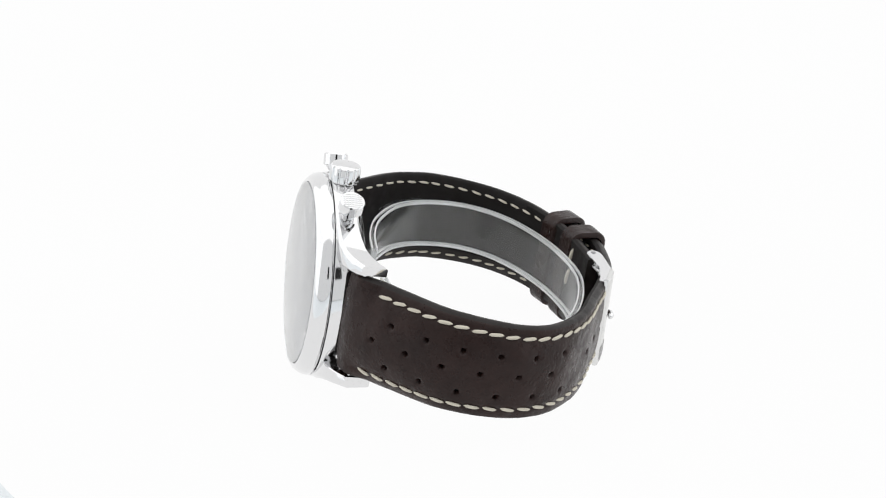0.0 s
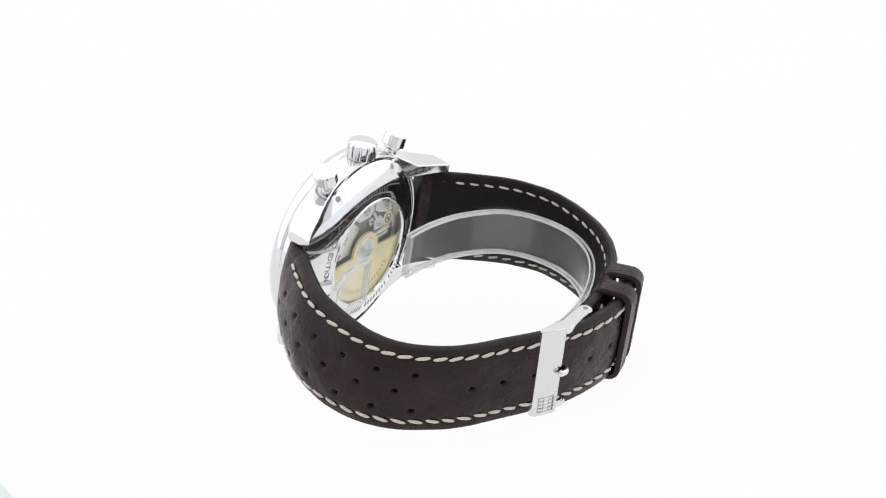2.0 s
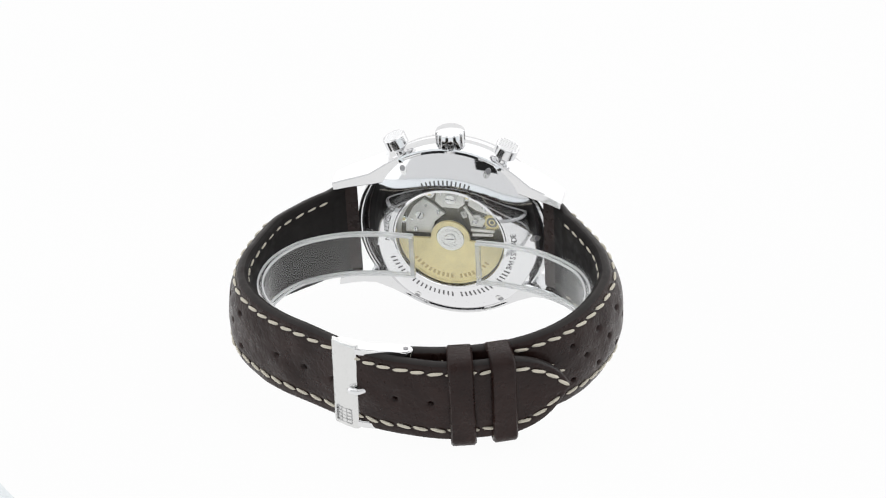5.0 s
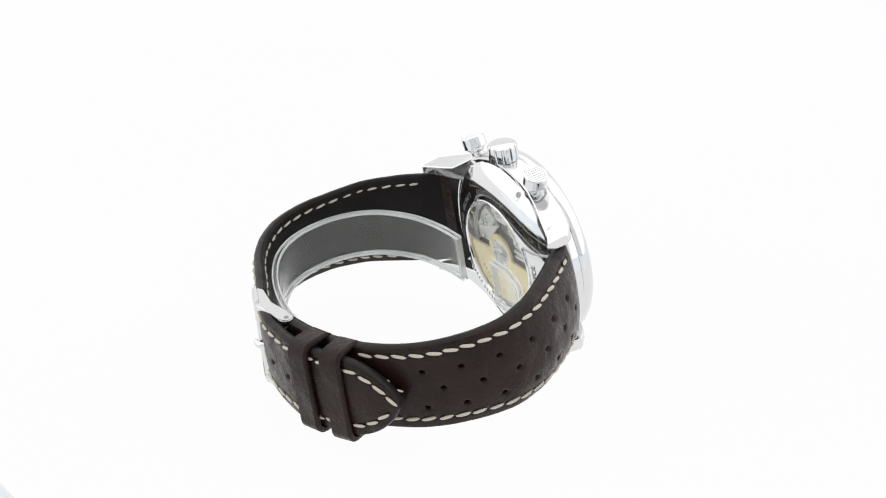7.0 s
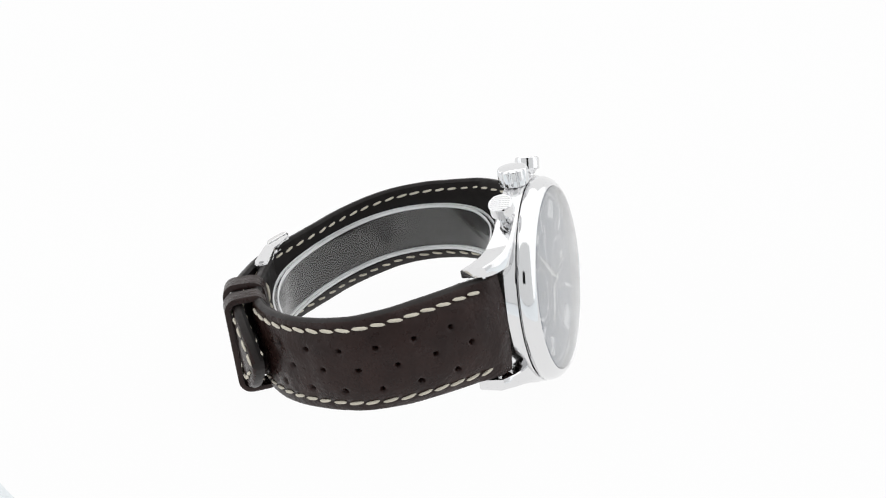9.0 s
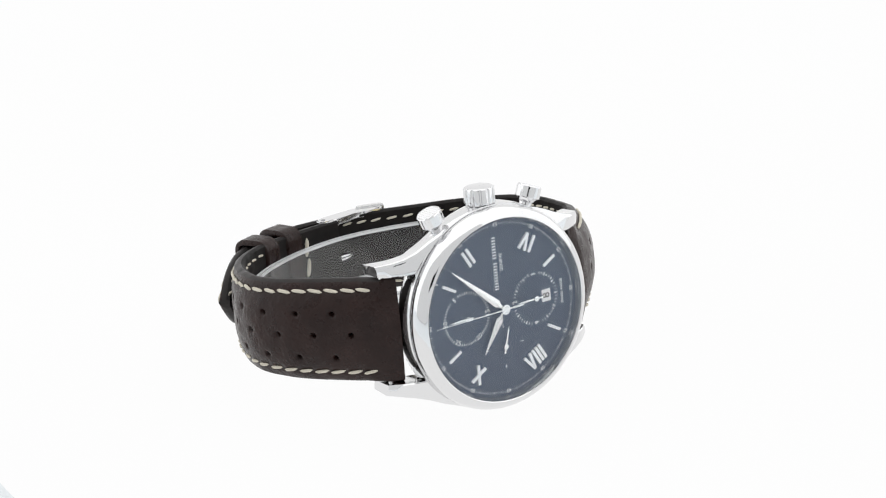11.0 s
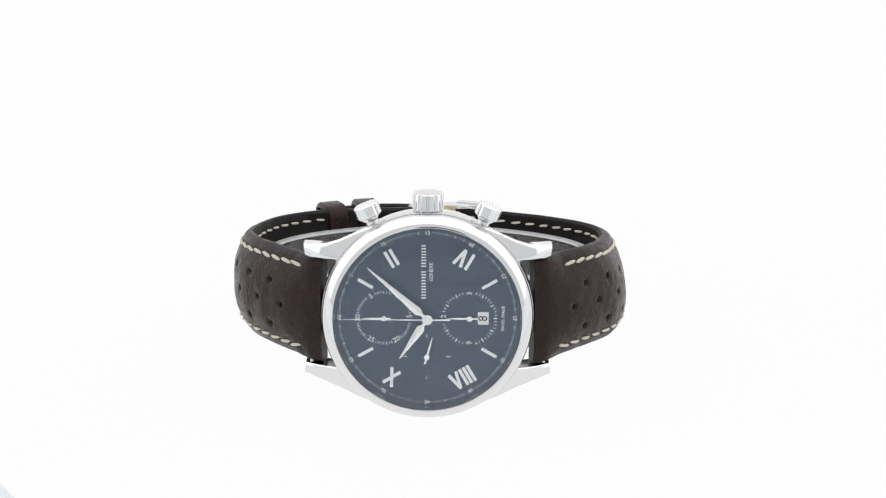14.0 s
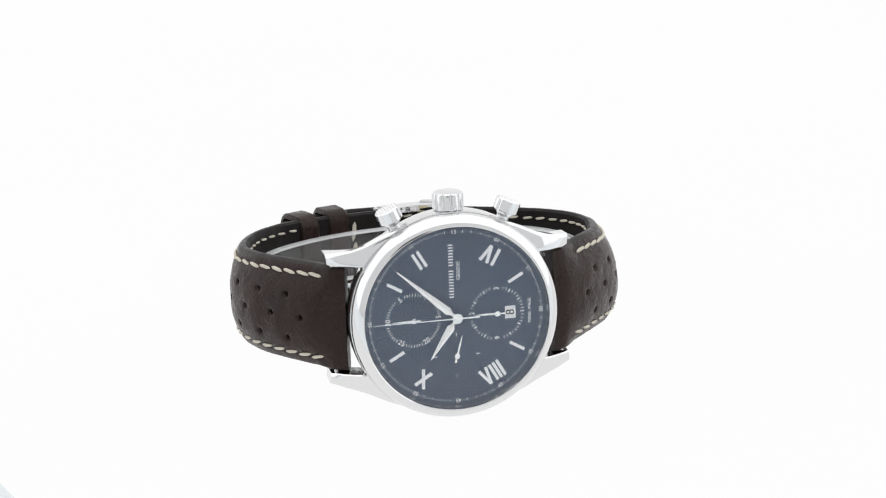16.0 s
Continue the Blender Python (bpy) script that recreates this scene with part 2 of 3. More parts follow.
def build_case():
    part("case", spin([(18.0, -5.4), (19.5, -5.3), (19.58, -6.05), (19.8, -6.2), (20.2, -6.1), (20.5, -5.6), (20.6, -4.5), (20.6, -2.4), (20.45, -1.8), (18.2, -1.7)], 160), STEEL, watch, "polished steel case middle", smooth=30)
    part("bezel", spin([(19.7, -1.75), (20.2, -1.6), (20.38, -1.2), (20.34, -0.5), (20.05, 0.3), (19.6, 0.95), (19.1, 1.4), (18.7, 1.65), (18.4, 1.72), (18.2, 1.6), (18.15, 1.1)], 160), STEEL, watch, "rounded polished steel bezel")
    part("flange", spin([(18.15, 1.55), (17.9, 1.0), (17.75, 0.05)], 160), STEEL_SOFT, watch, "narrow inner ring round the dial")
    part("crystal", spin([(0, 1.6), (18.1, 1.6), (18.15, 1.68)] + [(r, 2.05 - r * r / 1000) for r in (18.0, 17.5, 16.5, 15, 13, 11, 9, 7, 5, 3, 1.5, 0)], 128), CRYSTAL, watch, "clear domed watch crystal")
    # lugs: lofted horns that bend down to the strap
    stations = [(6.0, 19.2, 19.0, 16.0, -1.75, -5.9), (10.0, 18.0, 17.8, 13.0, -1.75, -6.0), (13.5, 16.6, 15.6, 11.2, -1.8, -6.5), (17.0, 14.9, 13.5, 10.8, -2.1, -7.6),
                (19.5, 14.0, 13.0, 10.75, -2.8, -8.5), (21.6, 13.5, 12.8, 10.75, -3.9, -9.5), (22.9, 13.2, 12.7, 10.75, -4.9, -10.3), (24.1, 13.0, 12.6, 10.85, -5.9, -10.9)]
    for sx in (1, -1):
        for sz in (1, -1):
            bm = bmesh.new()
            loops = []
            for x, zo, zb, zi, yf, yb in stations:
                c = 0.22
                ring = [(zi, yf - c), (zi + c, yf), (zo - .75, yf), (zo - .3, yf - .2), (zo, yf - .6), (zb + .05, yb + c), (zb - c, yb), (zi + c, yb), (zi, yb + c)]
                undercut = 0.3 if x > 24 else 0.0  # the end face leans in towards the strap
                loops.append([bm.verts.new((sx * (x - undercut * (zo - z) / (zo - zi)), y, sz * z)) for z, y in ring])
            for a, b in zip(loops, loops[1:]):
                for k in range(9):
                    bm.faces.new((a[k], a[(k + 1) % 9], b[(k + 1) % 9], b[k]))
            bm.faces.new(loops[0])
            bm.faces.new(loops[-1])
            part("lug", bm, STEEL, watch, smooth=34)
        bar = moved(spin([(0, -10.9), (0.5, -10.9), (0.5, 10.9), (0, 10.9)], 16), pose(sx * 22.6, -7.0, 0) @ pose(0, 0, 0, 90))
        part("spring_bar", bar, STEEL_SOFT, watch)


def build_crown():
    n, rows = 192, []
    bm = bmesh.new()
    for y, r, flute in [(18.6, 1.75, 0), (20.3, 1.75, 0), (20.35, 2.6, 0), (20.5, 2.95, .5), (20.65, 3.05, 1), (23.35, 3.05, 1), (23.6, 2.95, .8), (23.75, 2.72, .1), (23.8, 2.55, 0), (24.0, 1.6, 0), (24.05, .4, 0)]:
        ring = []
        for k in range(n):
            a = 2 * math.pi * k / n
            rr = r - 0.30 * flute * math.exp(-(math.asin(math.sin(6 * a)) / 6 / 0.085) ** 4)
            ring.append(bm.verts.new((rr * math.cos(a), rr * math.sin(a), y)))
        rows.append(ring)
    for a, b in zip(rows, rows[1:]):
        for k in range(n):
            bm.faces.new((a[k], a[(k + 1) % n], b[(k + 1) % n], b[k]))
    bm.faces.new(rows[-1])
    bmesh.ops.translate(bm, vec=(0, -4.4, 0.1), verts=bm.verts)
    part("crown", bm, STEEL, watch, "fluted polished steel winding crown", smooth=26)


def build_pushers():
    for deg, side in ((68, 1), (112, -1)):
        place = mm_pose(side * 3.0, -4.4, -1.2) @ pose(0, 0, 0, 0, -deg, 0)
        stem = spin([(0, 17.5), (1.85, 17.5), (1.85, 19.5), (1.7, 19.75), (1.25, 19.85), (1.25, 20.9), (1.35, 21.0), (1.95, 21.75), (2.0, 21.9), (0, 21.9)], 32)
        moved(stem, pose(0, 0, 0, 0, 0, -90))
        push = part("pusher", stem, STEEL, watch, "steel chronograph pusher", place)
        cap = spin([(0, 21.85), (2.3, 21.85), (2.45, 22.0), (2.45, 24.1), (2.25, 24.32), (0, 24.32)], 56)
        moved(cap, pose(0, 0, 0, 0, 0, -90))
        part("cap", cap, STEEL, push, smooth=24)
        # the waffle of small pyramids on the cap's end
        bm, c = bmesh.new(), 0.55
        for i in range(-4, 5):
            for j in range(-4, 5):
                if math.hypot(i * c, j * c) < 2.05:
                    q = [bm.verts.new((24.28, i * c + du * c * .5, j * c + dv * c * .5)) for du, dv in ((-1, -1), (1, -1), (1, 1), (-1, 1))]
                    t = [bm.verts.new((24.44, i * c + du * c * .22, j * c + dv * c * .22)) for du, dv in ((-1, -1), (1, -1), (1, 1), (-1, 1))]
                    bm.faces.new(t)
                    for k in range(4):
                        bm.faces.new((q[k], q[(k + 1) % 4], t[(k + 1) % 4], t[k]))
        part("waffle_grip", bm, STEEL, push, smooth=0)


# ---- lettering ----
def words(text, height, depth=0.02):
    """Text as a bmesh in millimetres: reads along +X, its tops towards -Z, facing +Y; centred."""
    cu = bpy.data.curves.new("words", "FONT")
    cu.body, cu.size, cu.extrude, cu.align_x, cu.align_y = text, height * 1.38, depth, "CENTER", "CENTER"
    cu.resolution_u = 3
    ob = bpy.data.objects.new("words", cu)
    scene.collection.objects.link(ob)
    me = bpy.data.meshes.new_from_object(ob.evaluated_get(bpy.context.evaluated_depsgraph_get()))
    bpy.data.objects.remove(ob)
    bpy.data.curves.remove(cu)
    bm = bmesh.new()
    bm.from_mesh(me)
    bpy.data.meshes.remove(me)
    return moved(bm, pose(0, 0, 0, -90))


def letter_bars(count, height, pitch, gaps=()):
    """Plain upright bars, one for each letter, standing in for a brand name or number."""
    out = []
    for k in range(count):
        if k not in gaps:
            x = (k - (count - 1) / 2) * pitch
            out.append(box(x - pitch * .21, x + pitch * .21, 0, 0.03, -height / 2, height / 2))
    return join(*out)


def upright(deg, r, y):
    """A place on the dial for writing that reads upright when twelve is up."""
    a = radians(deg)
    return pose(r * math.cos(a), y, r * math.sin(a)) @ READ


# writing's +X (reading way) to the watch's +Z, writing's tops (-Z) to the watch's +X
READ = Matrix(((0, 0, -1, 0), (0, 1, 0, 0), (1, 0, 0, 0), (0, 0, 0, 1)))


def outward(deg, r, y, tops_out=True):
    """A place on a ring for writing whose tops point out of (or into) the ring's middle."""
    return turned(deg, r, y) @ (READ if tops_out else READ @ pose(0, 0, 0, 0, 180, 0))


def stroke(x0, z0, x1, z1, w, y0, y1):
    d = Vector((x1 - x0, 0, z1 - z0))
    a = math.degrees(math.atan2(d.z, d.x))
    return moved(box(0, d.length, y0, y1, -w / 2, w / 2), pose(x0, 0, z0, 0, -a, 0))


def build_dial():
    dial = part("dial", disc(17.9, -0.4, 0.0, 128), DIAL, watch, "slate blue lacquered dial", smooth=30)
    # minute track
    ticks = []
    for k in range(240):
        if k % 20 == 0:
            continue
        one = k % 4 == 0
        ticks.append(moved(box(-0.30 if one else -0.10, 0.30 if one else 0.18, 0.0, 0.03, -0.05 if one else -0.03, 0.05 if one else 0.03), turned(k * 1.5, 16.95, 0.005)))
    part("minute_track", join(*ticks), WHITE_PRINT, dial, smooth=0)
    for k in range(12):
        num = str(k * 5 or 60)
        deg = k * 30
        part("minute_numeral", moved(words(num, 0.82), outward(deg, 16.9, 0.02, not 90 < deg < 270)), WHITE_PRINT, dial, smooth=0)
    # applied bars and Roman numerals; strokes in (x outward, z sideways), tops at +x
    for deg in (30, 150, 210, 330):
        part("hour_marker", moved(box(-1.65, 1.65, 0.0, 0.35, -0.3, 0.3, 0.07), turned(deg, 13.75)), APPLIED, dial)
    w, h = 0.6, 1.75
    glyphs = {
        60: [(-h, -.55, h, -.55), (-h, .55, h, .55)],
        120: [(-h, -1.35, h, -1.35), (-h, 0.45, h, -.3), (-h, 0.45, h, 1.25)],
        240: [(-h, -1.35, h, -2.15), (-h, -1.35, h, -.6), (-h, 0.2, h, 0.2), (-h, 1.05, h, 1.05), (-h, 1.9, h, 1.9)],
        300: [(-h, -.95, h, .95), (-h, .95, h, -.95)]}
    for deg, rows in glyphs.items():
        flip = pose(0, 0, 0, 0, 180, 0) if 90 < deg < 270 else Matrix()
        bms = [stroke(a, b, c, d, w, 0.0, 0.35 + 0.01 * k) for k, (a, b, c, d) in enumerate(rows)]
        part("roman_numeral", moved(join(*bms), turned(deg, 13.75) @ flip), APPLIED, dial, smooth=0)
    # printing
    part("brand_bars", moved(letter_bars(19, 0.92, 0.575, (10,)), upright(90, 9.2, 0.0) @ pose(0, 0, -0.75)), WHITE_PRINT, dial, smooth=0)
    part("lettering", moved(words("GENEVE", 0.75), upright(90, 9.2, 0.02) @ pose(0, 0, 0.7)), WHITE_PRINT, dial, smooth=0)
    part("lettering", moved(words("SWISS  MADE", 0.62), outward(180, 14.6, 0.02, False)), WHITE_PRINT, dial, smooth=0)
    # counters
    def counter(cx, cz, r, steps, long_every, numerals, hand_deg, hand_len, tail, ticked=True, round_set=True):
        at = pose(cx, 0, cz)
        sub = part("subdial", moved(disc(r + .25, 0.0, 0.012, 64), at), DIAL, dial, smooth=30)
        if ticked:
            rows = []
            for k in range(steps):
                long = k % long_every == 0
                if any(abs((k * 360 / steps - d + 180) % 360 - 180) < 9 for d, _ in numerals):
                    continue
                rows.append(moved(box(-0.75 if long else -.55, 0, 0.0, 0.03, -0.09 if long else -.055, 0.09 if long else .055), at @ turned(k * 360 / steps, r, 0.013)))
            part("counter_ticks", join(*rows), WHITE_PRINT, sub, smooth=0)
        for d, text in numerals:
            part("counter_numeral", moved(words(text, 1.05), (at @ outward(d, r - .45, 0.035, d < 90)) if round_set else (at @ turned(d, r - .45, 0.035) @ pose(0, 0, 0, 0, d, 0) @ READ)), WHITE_PRINT, sub, smooth=0)
        pin = join(disc(0.55, 0.3, 0.62, 20), moved(slab([(0, -.16), (hand_len * .55, -.2), (hand_len, -.04), (hand_len, .04), (hand_len * .55, .2), (0, .16)], .4, .5), pose(0, 0, 0, 0, -hand_deg, 0)),
                   moved(slab([(0, -.1), (-tail, -.22), (-tail, .22), (0, .1)], .4, .5), pose(0, 0, 0, 0, -hand_deg, 0)))
        part("counter_hand", moved(pin, at), HAND, sub, "small leaf hand")

    counter(8.4, 0, 5.4, 60, 10, [(60, "5"), (180, "15"), (240, "20"), (300, "25"), (0, "30")], 0.5, 4.2, 1.3)
    counter(-8.1, 0, 5.4, 48, 4, [(90, "3"), (270, "9"), (0, "12")], 1.0, 4.6, 1.6, round_set=False)
    counter(0.1, -7.75, 4.2, 4, 1, [], 105, 4.2, 1.4, ticked=False)
    for d in (0, 90, 180, 270):
        part("seconds_tick", moved(box(-.4, .4, 0, .03, -.06, .06), pose(0.1, 0, -7.75) @ turned(d, 4.2, 0.013)), WHITE_PRINT, dial, smooth=0)
    # date window
    part("date_window", moved(box(-1.05, 1.05, 0.012, 0.05, -1.25, 1.25), pose(-10.75, 0, 0)), DATE_WHITE, dial, "white date window with black figure", smooth=0)
    part("date_figure", moved(words("8", 1.75), pose(-10.75, 0.07, 0) @ READ), BLACK_PRINT_AND_SHADE, dial, smooth=0)
    # pointers
    def hand(name, deg, length, width, tail, y, z=0.0):
        half = [(-tail, .22), (-tail * .3, .28), (0.9, .30), (1.6, .34), (2.3, width), (length, .10)]
        bm = bmesh.new()
        top = [(x, zz) for x, zz in half]
        ridge = [bm.verts.new((x, y + .22, 0)) for x, _ in top]
        for s in (1, -1):
            side = [bm.verts.new((x, y + .1, s * zz)) for x, zz in top]
            low = [bm.verts.new((x, y, s * zz)) for x, zz in top]
            for k in range(len(top) - 1):
                bm.faces.new((ridge[k], ridge[k + 1], side[k + 1], side[k]))
                bm.faces.new((side[k], side[k + 1], low[k + 1], low[k]))
        part(name, moved(bm, pose(0, 0, 0, 0, -deg, 0)), HAND, dial, smooth=20)
    hand("hour_hand", 304, 9.6, .85, 0.6, 0.75)
    hand("minute_hand", 41.6, 15.4, .80, 0.6, 1.05)
    part("seconds_hand", join(slab([(-4.4, -.2), (-4.4, .2), (-1, .12), (0, .12), (16.3, .05), (16.3, -.05), (0, -.12), (-1, -.12)], 1.3, 1.4)), HAND, dial, "thin chronograph seconds hand", smooth=20)
    part("hand_boss", join(disc(1.0, .6, 1.45, 32), disc(.65, 1.4, 1.55, 24, bevel=.06)), HAND, dial)


def build_caseback():
    # a dome that falls off ever more steeply from the window to the rim
    def lean(r):
        return 8.0 + 4.0 * (r - 11.9)

    def dome(r):
        return -9.2 + math.log(math.cos(radians(8.0)) / math.cos(radians(lean(r)))) / radians(4.0)

    rows = [(19.15, -5.2)] + [(r, dome(r)) for r in np.linspace(19.15, 12.1, 26)] + [(11.95, dome(12.1) - .12), (11.6, dome(12.1) - .12), (11.45, -9.0), (11.4, -7.6)]
    back = part("caseback", spin(rows, 240), STEEL_BACK, watch, "polished domed steel caseback ring with engraving", smooth=25)
    # added black ring: paints the shade in the groove between caseback and case
    part("joint_shade", spin([(19.0, -5.55), (19.7, -5.55), (19.7, -5.3), (19.0, -5.3)], 120, True), BLACK_PRINT_AND_SHADE, back, "black ring standing in for the shade in the case joint")
    part("back_glass", disc(11.5, -9.15, -8.95, 96), BACK_GLASS, back, "clear window over the movement")
    for k in range(6):
        d = 63.0 + 60 * k
        notch = moved(disc(0.95, -.04, .5, 20), Matrix.Diagonal((1.25, 1, .75, 1)))
        tool = part("tool_notch", moved(notch, turned(d, 17.75, dome(17.75)) @ pose(0, 0, 0, 0, 0, lean(17.75))), STEEL_SOFT, back)
        # dark disc on the notch paints the shade of its hollow
        part("notch_shade", moved(disc(.6, -.07, .3, 16, .45), turned(d, 17.75, dome(17.75)) @ pose(0, 0, 0, 0, 0, lean(17.75))), SHADED_STEEL, tool)
    # engraving: seen from behind, so turned over

    def engrave(bm_fn, deg, tops_out, r=13.7):
        y = dome(r) - .01
        tilt = pose(0, 0, 0, 0, 0, lean(r))
        return moved(bm_fn, turned(deg, r, y) @ tilt @ (READ if tops_out else READ @ pose(0, 0, 0, 0, 180, 0)) @ pose(0, 0, 0, 0, 0, 180))

    def arc_words(text, deg, step, tops_out):
        n = len(text)
        for k, ch in enumerate(text):
            if ch != " ":
                s = (k - (n - 1) / 2) * step
                part("engraved_letter", engrave(words(ch, 1.2, 0.03), deg + (-s if tops_out else s), tops_out), ENGRAVED, back, smooth=0)

    def arc_bars(n, deg, step, height=1.3, gaps=()):
        rows = []
        for k in range(n):
            if k not in gaps:
                s = (k - (n - 1) / 2) * step
                rows.append(engrave(box(-.17, .17, -.03, .03, -height / 2, height / 2), deg + s, True))
        part("engraved_bars", join(*rows), ENGRAVED, back, smooth=0)

    arc_words("LIMITED EDITION", 157, 3.9, False)
    arc_words("SWISS MADE", 352, 3.9, False)
    arc_bars(19, 270, 4.1, gaps=(10,))
    arc_bars(12, 92, 3.8, 1.0)
    arc_bars(7, 216, 3.9)
    arc_bars(5, 322, 3.9)
    # movement
    mv = part("movement", disc(12.3, -6.6, -5.6, 96), PLATE_DARK, watch, "automatic movement with silvery bridges")

    def plate(outline, y, mat=PLATE):
        return part("bridge", slab(outline, y - .1, y + .5, 0.14), mat, mv)

    def arc(r0, a0, a1, r1, n=14):
        o = [(r0 * math.cos(radians(a0 + (a1 - a0) * k / n)), r0 * math.sin(radians(a0 + (a1 - a0) * k / n))) for k in range(n + 1)]
        i = [(r1 * math.cos(radians(a1 + (a0 - a1) * k / n)), r1 * math.sin(radians(a1 + (a0 - a1) * k / n))) for k in range(n + 1)]
        return o + i

    plate([(-9.8, 0.0), (-9.7, 2.6), (-8.0, 6.2), (-5.6, 8.6), (-3.6, 7.2), (-1.2, 5.2), (-3.6, 3.2), (-4.1, 0.2)], -7.2)
    plate([(-3.2, 8.2), (-2.9, 10.2), (-1.0, 11.3), (1.6, 11.3), (2.9, 10.2), (3.1, 8.0), (1.8, 6.8), (-1.8, 6.8)], -7.3)
    plate([(4.4, 10.7), (7.4, 9.6), (9.6, 7.6), (10.9, 5.9), (8.0, 5.7), (5.4, 6.6), (3.7, 7.6)], -7.1)
    plate([(3.7, 5.1), (6.1, 5.6), (7.4, 4.4), (6.6, 2.6), (4.1, 2.7)], -7.15)
    plate([(2.0, 5.6), (3.3, 6.2), (3.4, 4.6), (2.6, 4.2)], -7.0)
    plate(arc(12.2, 122, 186, 10.9), -7.0)
    plate(arc(12.2, 60, 84, 11.5), -6.9)
    plate(arc(12.2, 4, 34, 11.0), -6.9)
    part("ring", spin([(12.35, -8.3), (11.6, -8.3), (11.5, -6.4)], 96), PLATE, mv)
    for x, z, r in [(-6.6, 4.5, .95), (0.1, 9.0, 1.15), (7.5, 7.6, .8), (5.2, 4.1, .6), (-7.6, 1.0, .5), (-2.6, 5.6, .45)]:
        sc = part("screw", join(disc(r, -7.75, -6.9, 24, x, z, .08)), STEEL_SOFT, mv)
        # the screw slot is a dark bar; its shade is in the colour
        part("slot", moved(box(-r * .85, r * .85, -7.77, -7.7, -.1, .1), pose(x, 0, z, 0, 37 * x, 0)), SHADED_STEEL, sc, smooth=0)
    teeth = []
    for k in range(104):
        r = (1.5, 1.5, 1.95, 1.95)[k % 4]
        a = 2 * math.pi * k / 104
        teeth.append((8.7 + r * math.cos(a), 4.0 + r * math.sin(a)))
    # dark disc painting the shaded recess behind the gilt wheel
    part("wheel_well", disc(2.3, -6.75, -6.58, 32, 8.7, 4.0), SHADED_STEEL, mv)
    gear = part("wheel", slab(teeth, -7.2, -6.9), GOLD, mv, "gilt toothed wheel", smooth=0)
    part("wheel_hub", moved(join(spin([(1.15, -7.15), (1.15, -7.26), (.75, -7.26), (.75, -7.15)], 32), disc(.4, -7.4, -7.1, 20, bevel=.06)), pose(8.7, 0, 4.0)), SHADED_STEEL, gear)
    # steel wheels that show between the bridges, and small pins
    for cx, cz, rr in [(3.5, 9.4, 1.0), (-4.4, 9.6, 1.1), (-10.2, 2.8, .9), (7.6, 2.2, .8)]:
        n = 72
        rim_line = [(cx + (rr if k % 4 > 1 else rr * .8) * math.cos(2 * math.pi * k / n), cz + (rr if k % 4 > 1 else rr * .8) * math.sin(2 * math.pi * k / n)) for k in range(n)]
        small = part("wheel", slab(rim_line, -6.95, -6.75), STEEL_SOFT, mv, "small steel toothed wheel", smooth=0)
        part("wheel_hub", disc(rr * .35, -7.15, -6.9, 16, cx, cz, .04), GOLD, small)
    for x, z, r in [(-5.2, 6.9, .3), (-8.3, 3.4, .28), (-1.9, 10.1, .3), (1.8, 10.2, .3), (5.6, 9.4, .3), (9.3, 6.6, .28), (6.5, 5.0, .25), (2.7, 5.3, .25)]:
        part("pin", disc(r, -7.62, -7.1, 16, x, z, .05), STEEL_SOFT, mv)
    for x0, z0, x1, z1 in [(4.3, 1.9, 9.2, 1.9), (4.5, .7, 8.8, 1.0), (3.0, 7.4, 4.6, 4.9)]:
        part("lever", stroke(x0, z0, x1, z1, .6, -7.5, -7.0), PLATE, mv)
    # the rotor hangs with its heavy half down
    rim = [(11.15 * math.cos(radians(a)), 11.15 * math.sin(radians(a))) for a in range(183, 360, 5)]
    hub = [(4.15 * math.cos(radians(a)), 4.15 * math.sin(radians(a))) for a in range(-6, 187, 8)]
    rot = part("rotor", slab(rim + hub, -8.45, -7.95, .1), GOLD, watch, "gilt half-disc winding rotor")
    weight = [(11.15 * math.cos(radians(a)), 11.15 * math.sin(radians(a))) for a in range(186, 357, 5)] + [(10.7 * math.cos(radians(a)), 10.7 * math.sin(radians(a))) for a in range(354, 185, -5)]
    part("rotor_rim", slab(weight, -8.6, -8.4), GOLD, rot)
    rows = []
    for k in range(19):
        if k != 10:
            rows.append(moved(box(-.26, .26, -.02, .02, -.5, .5), turned(270 + (k - 9) * 6.0, 9.3, -8.46) @ READ))
    part("rotor_engraving_bars", join(*rows), base_material("shallow engraving in gilt", (0.62, 0.49, 0.24), 0.5, 0.5)[0], rot, smooth=0)
    part("rotor_bearing", join(disc(3.0, -8.6, -8.2, 48, bevel=.12), spin([(2.2, -8.6), (2.2, -8.7), (1.8, -8.7), (1.8, -8.6)], 48), disc(1.2, -8.8, -8.5, 32, bevel=.1)), STEEL_SOFT, rot, "steel ball bearing")
    # dark bar on the bearing, coloured like a shaded slot
    part("bearing_slot", box(-.8, .8, -8.82, -8.75, -.13, .13), SHADED_STEEL, rot, smooth=0)


# ---- strap ----
def stitch_mesh():
    bm = bmesh.new()
    n, loops = 8, []
    for k in range(7):
        t = k / 6 * 2 - 1
        r = 0.39 * math.sqrt(max(0.05, 1 - abs(t) ** 4))
        lift = 0.10 * (1 - t * t)
        loops.append([bm.verts.new((t * 1.48, lift + r * .75 * math.sin(2 * math.pi * j / n), r * math.cos(2 * math.pi * j / n))) for j in range(n)])
    for a, b in zip(loops, loops[1:]):
        for j in range(n):
            bm.faces.new((a[j], a[(j + 1) % n], b[(j + 1) % n], b[j]))
    bm.faces.new(loops[0])
    bm.faces.new(loops[-1])
    return finish("stitch", bm, THREAD, 60)


STITCH = stitch_mesh()
STEP = 0.33
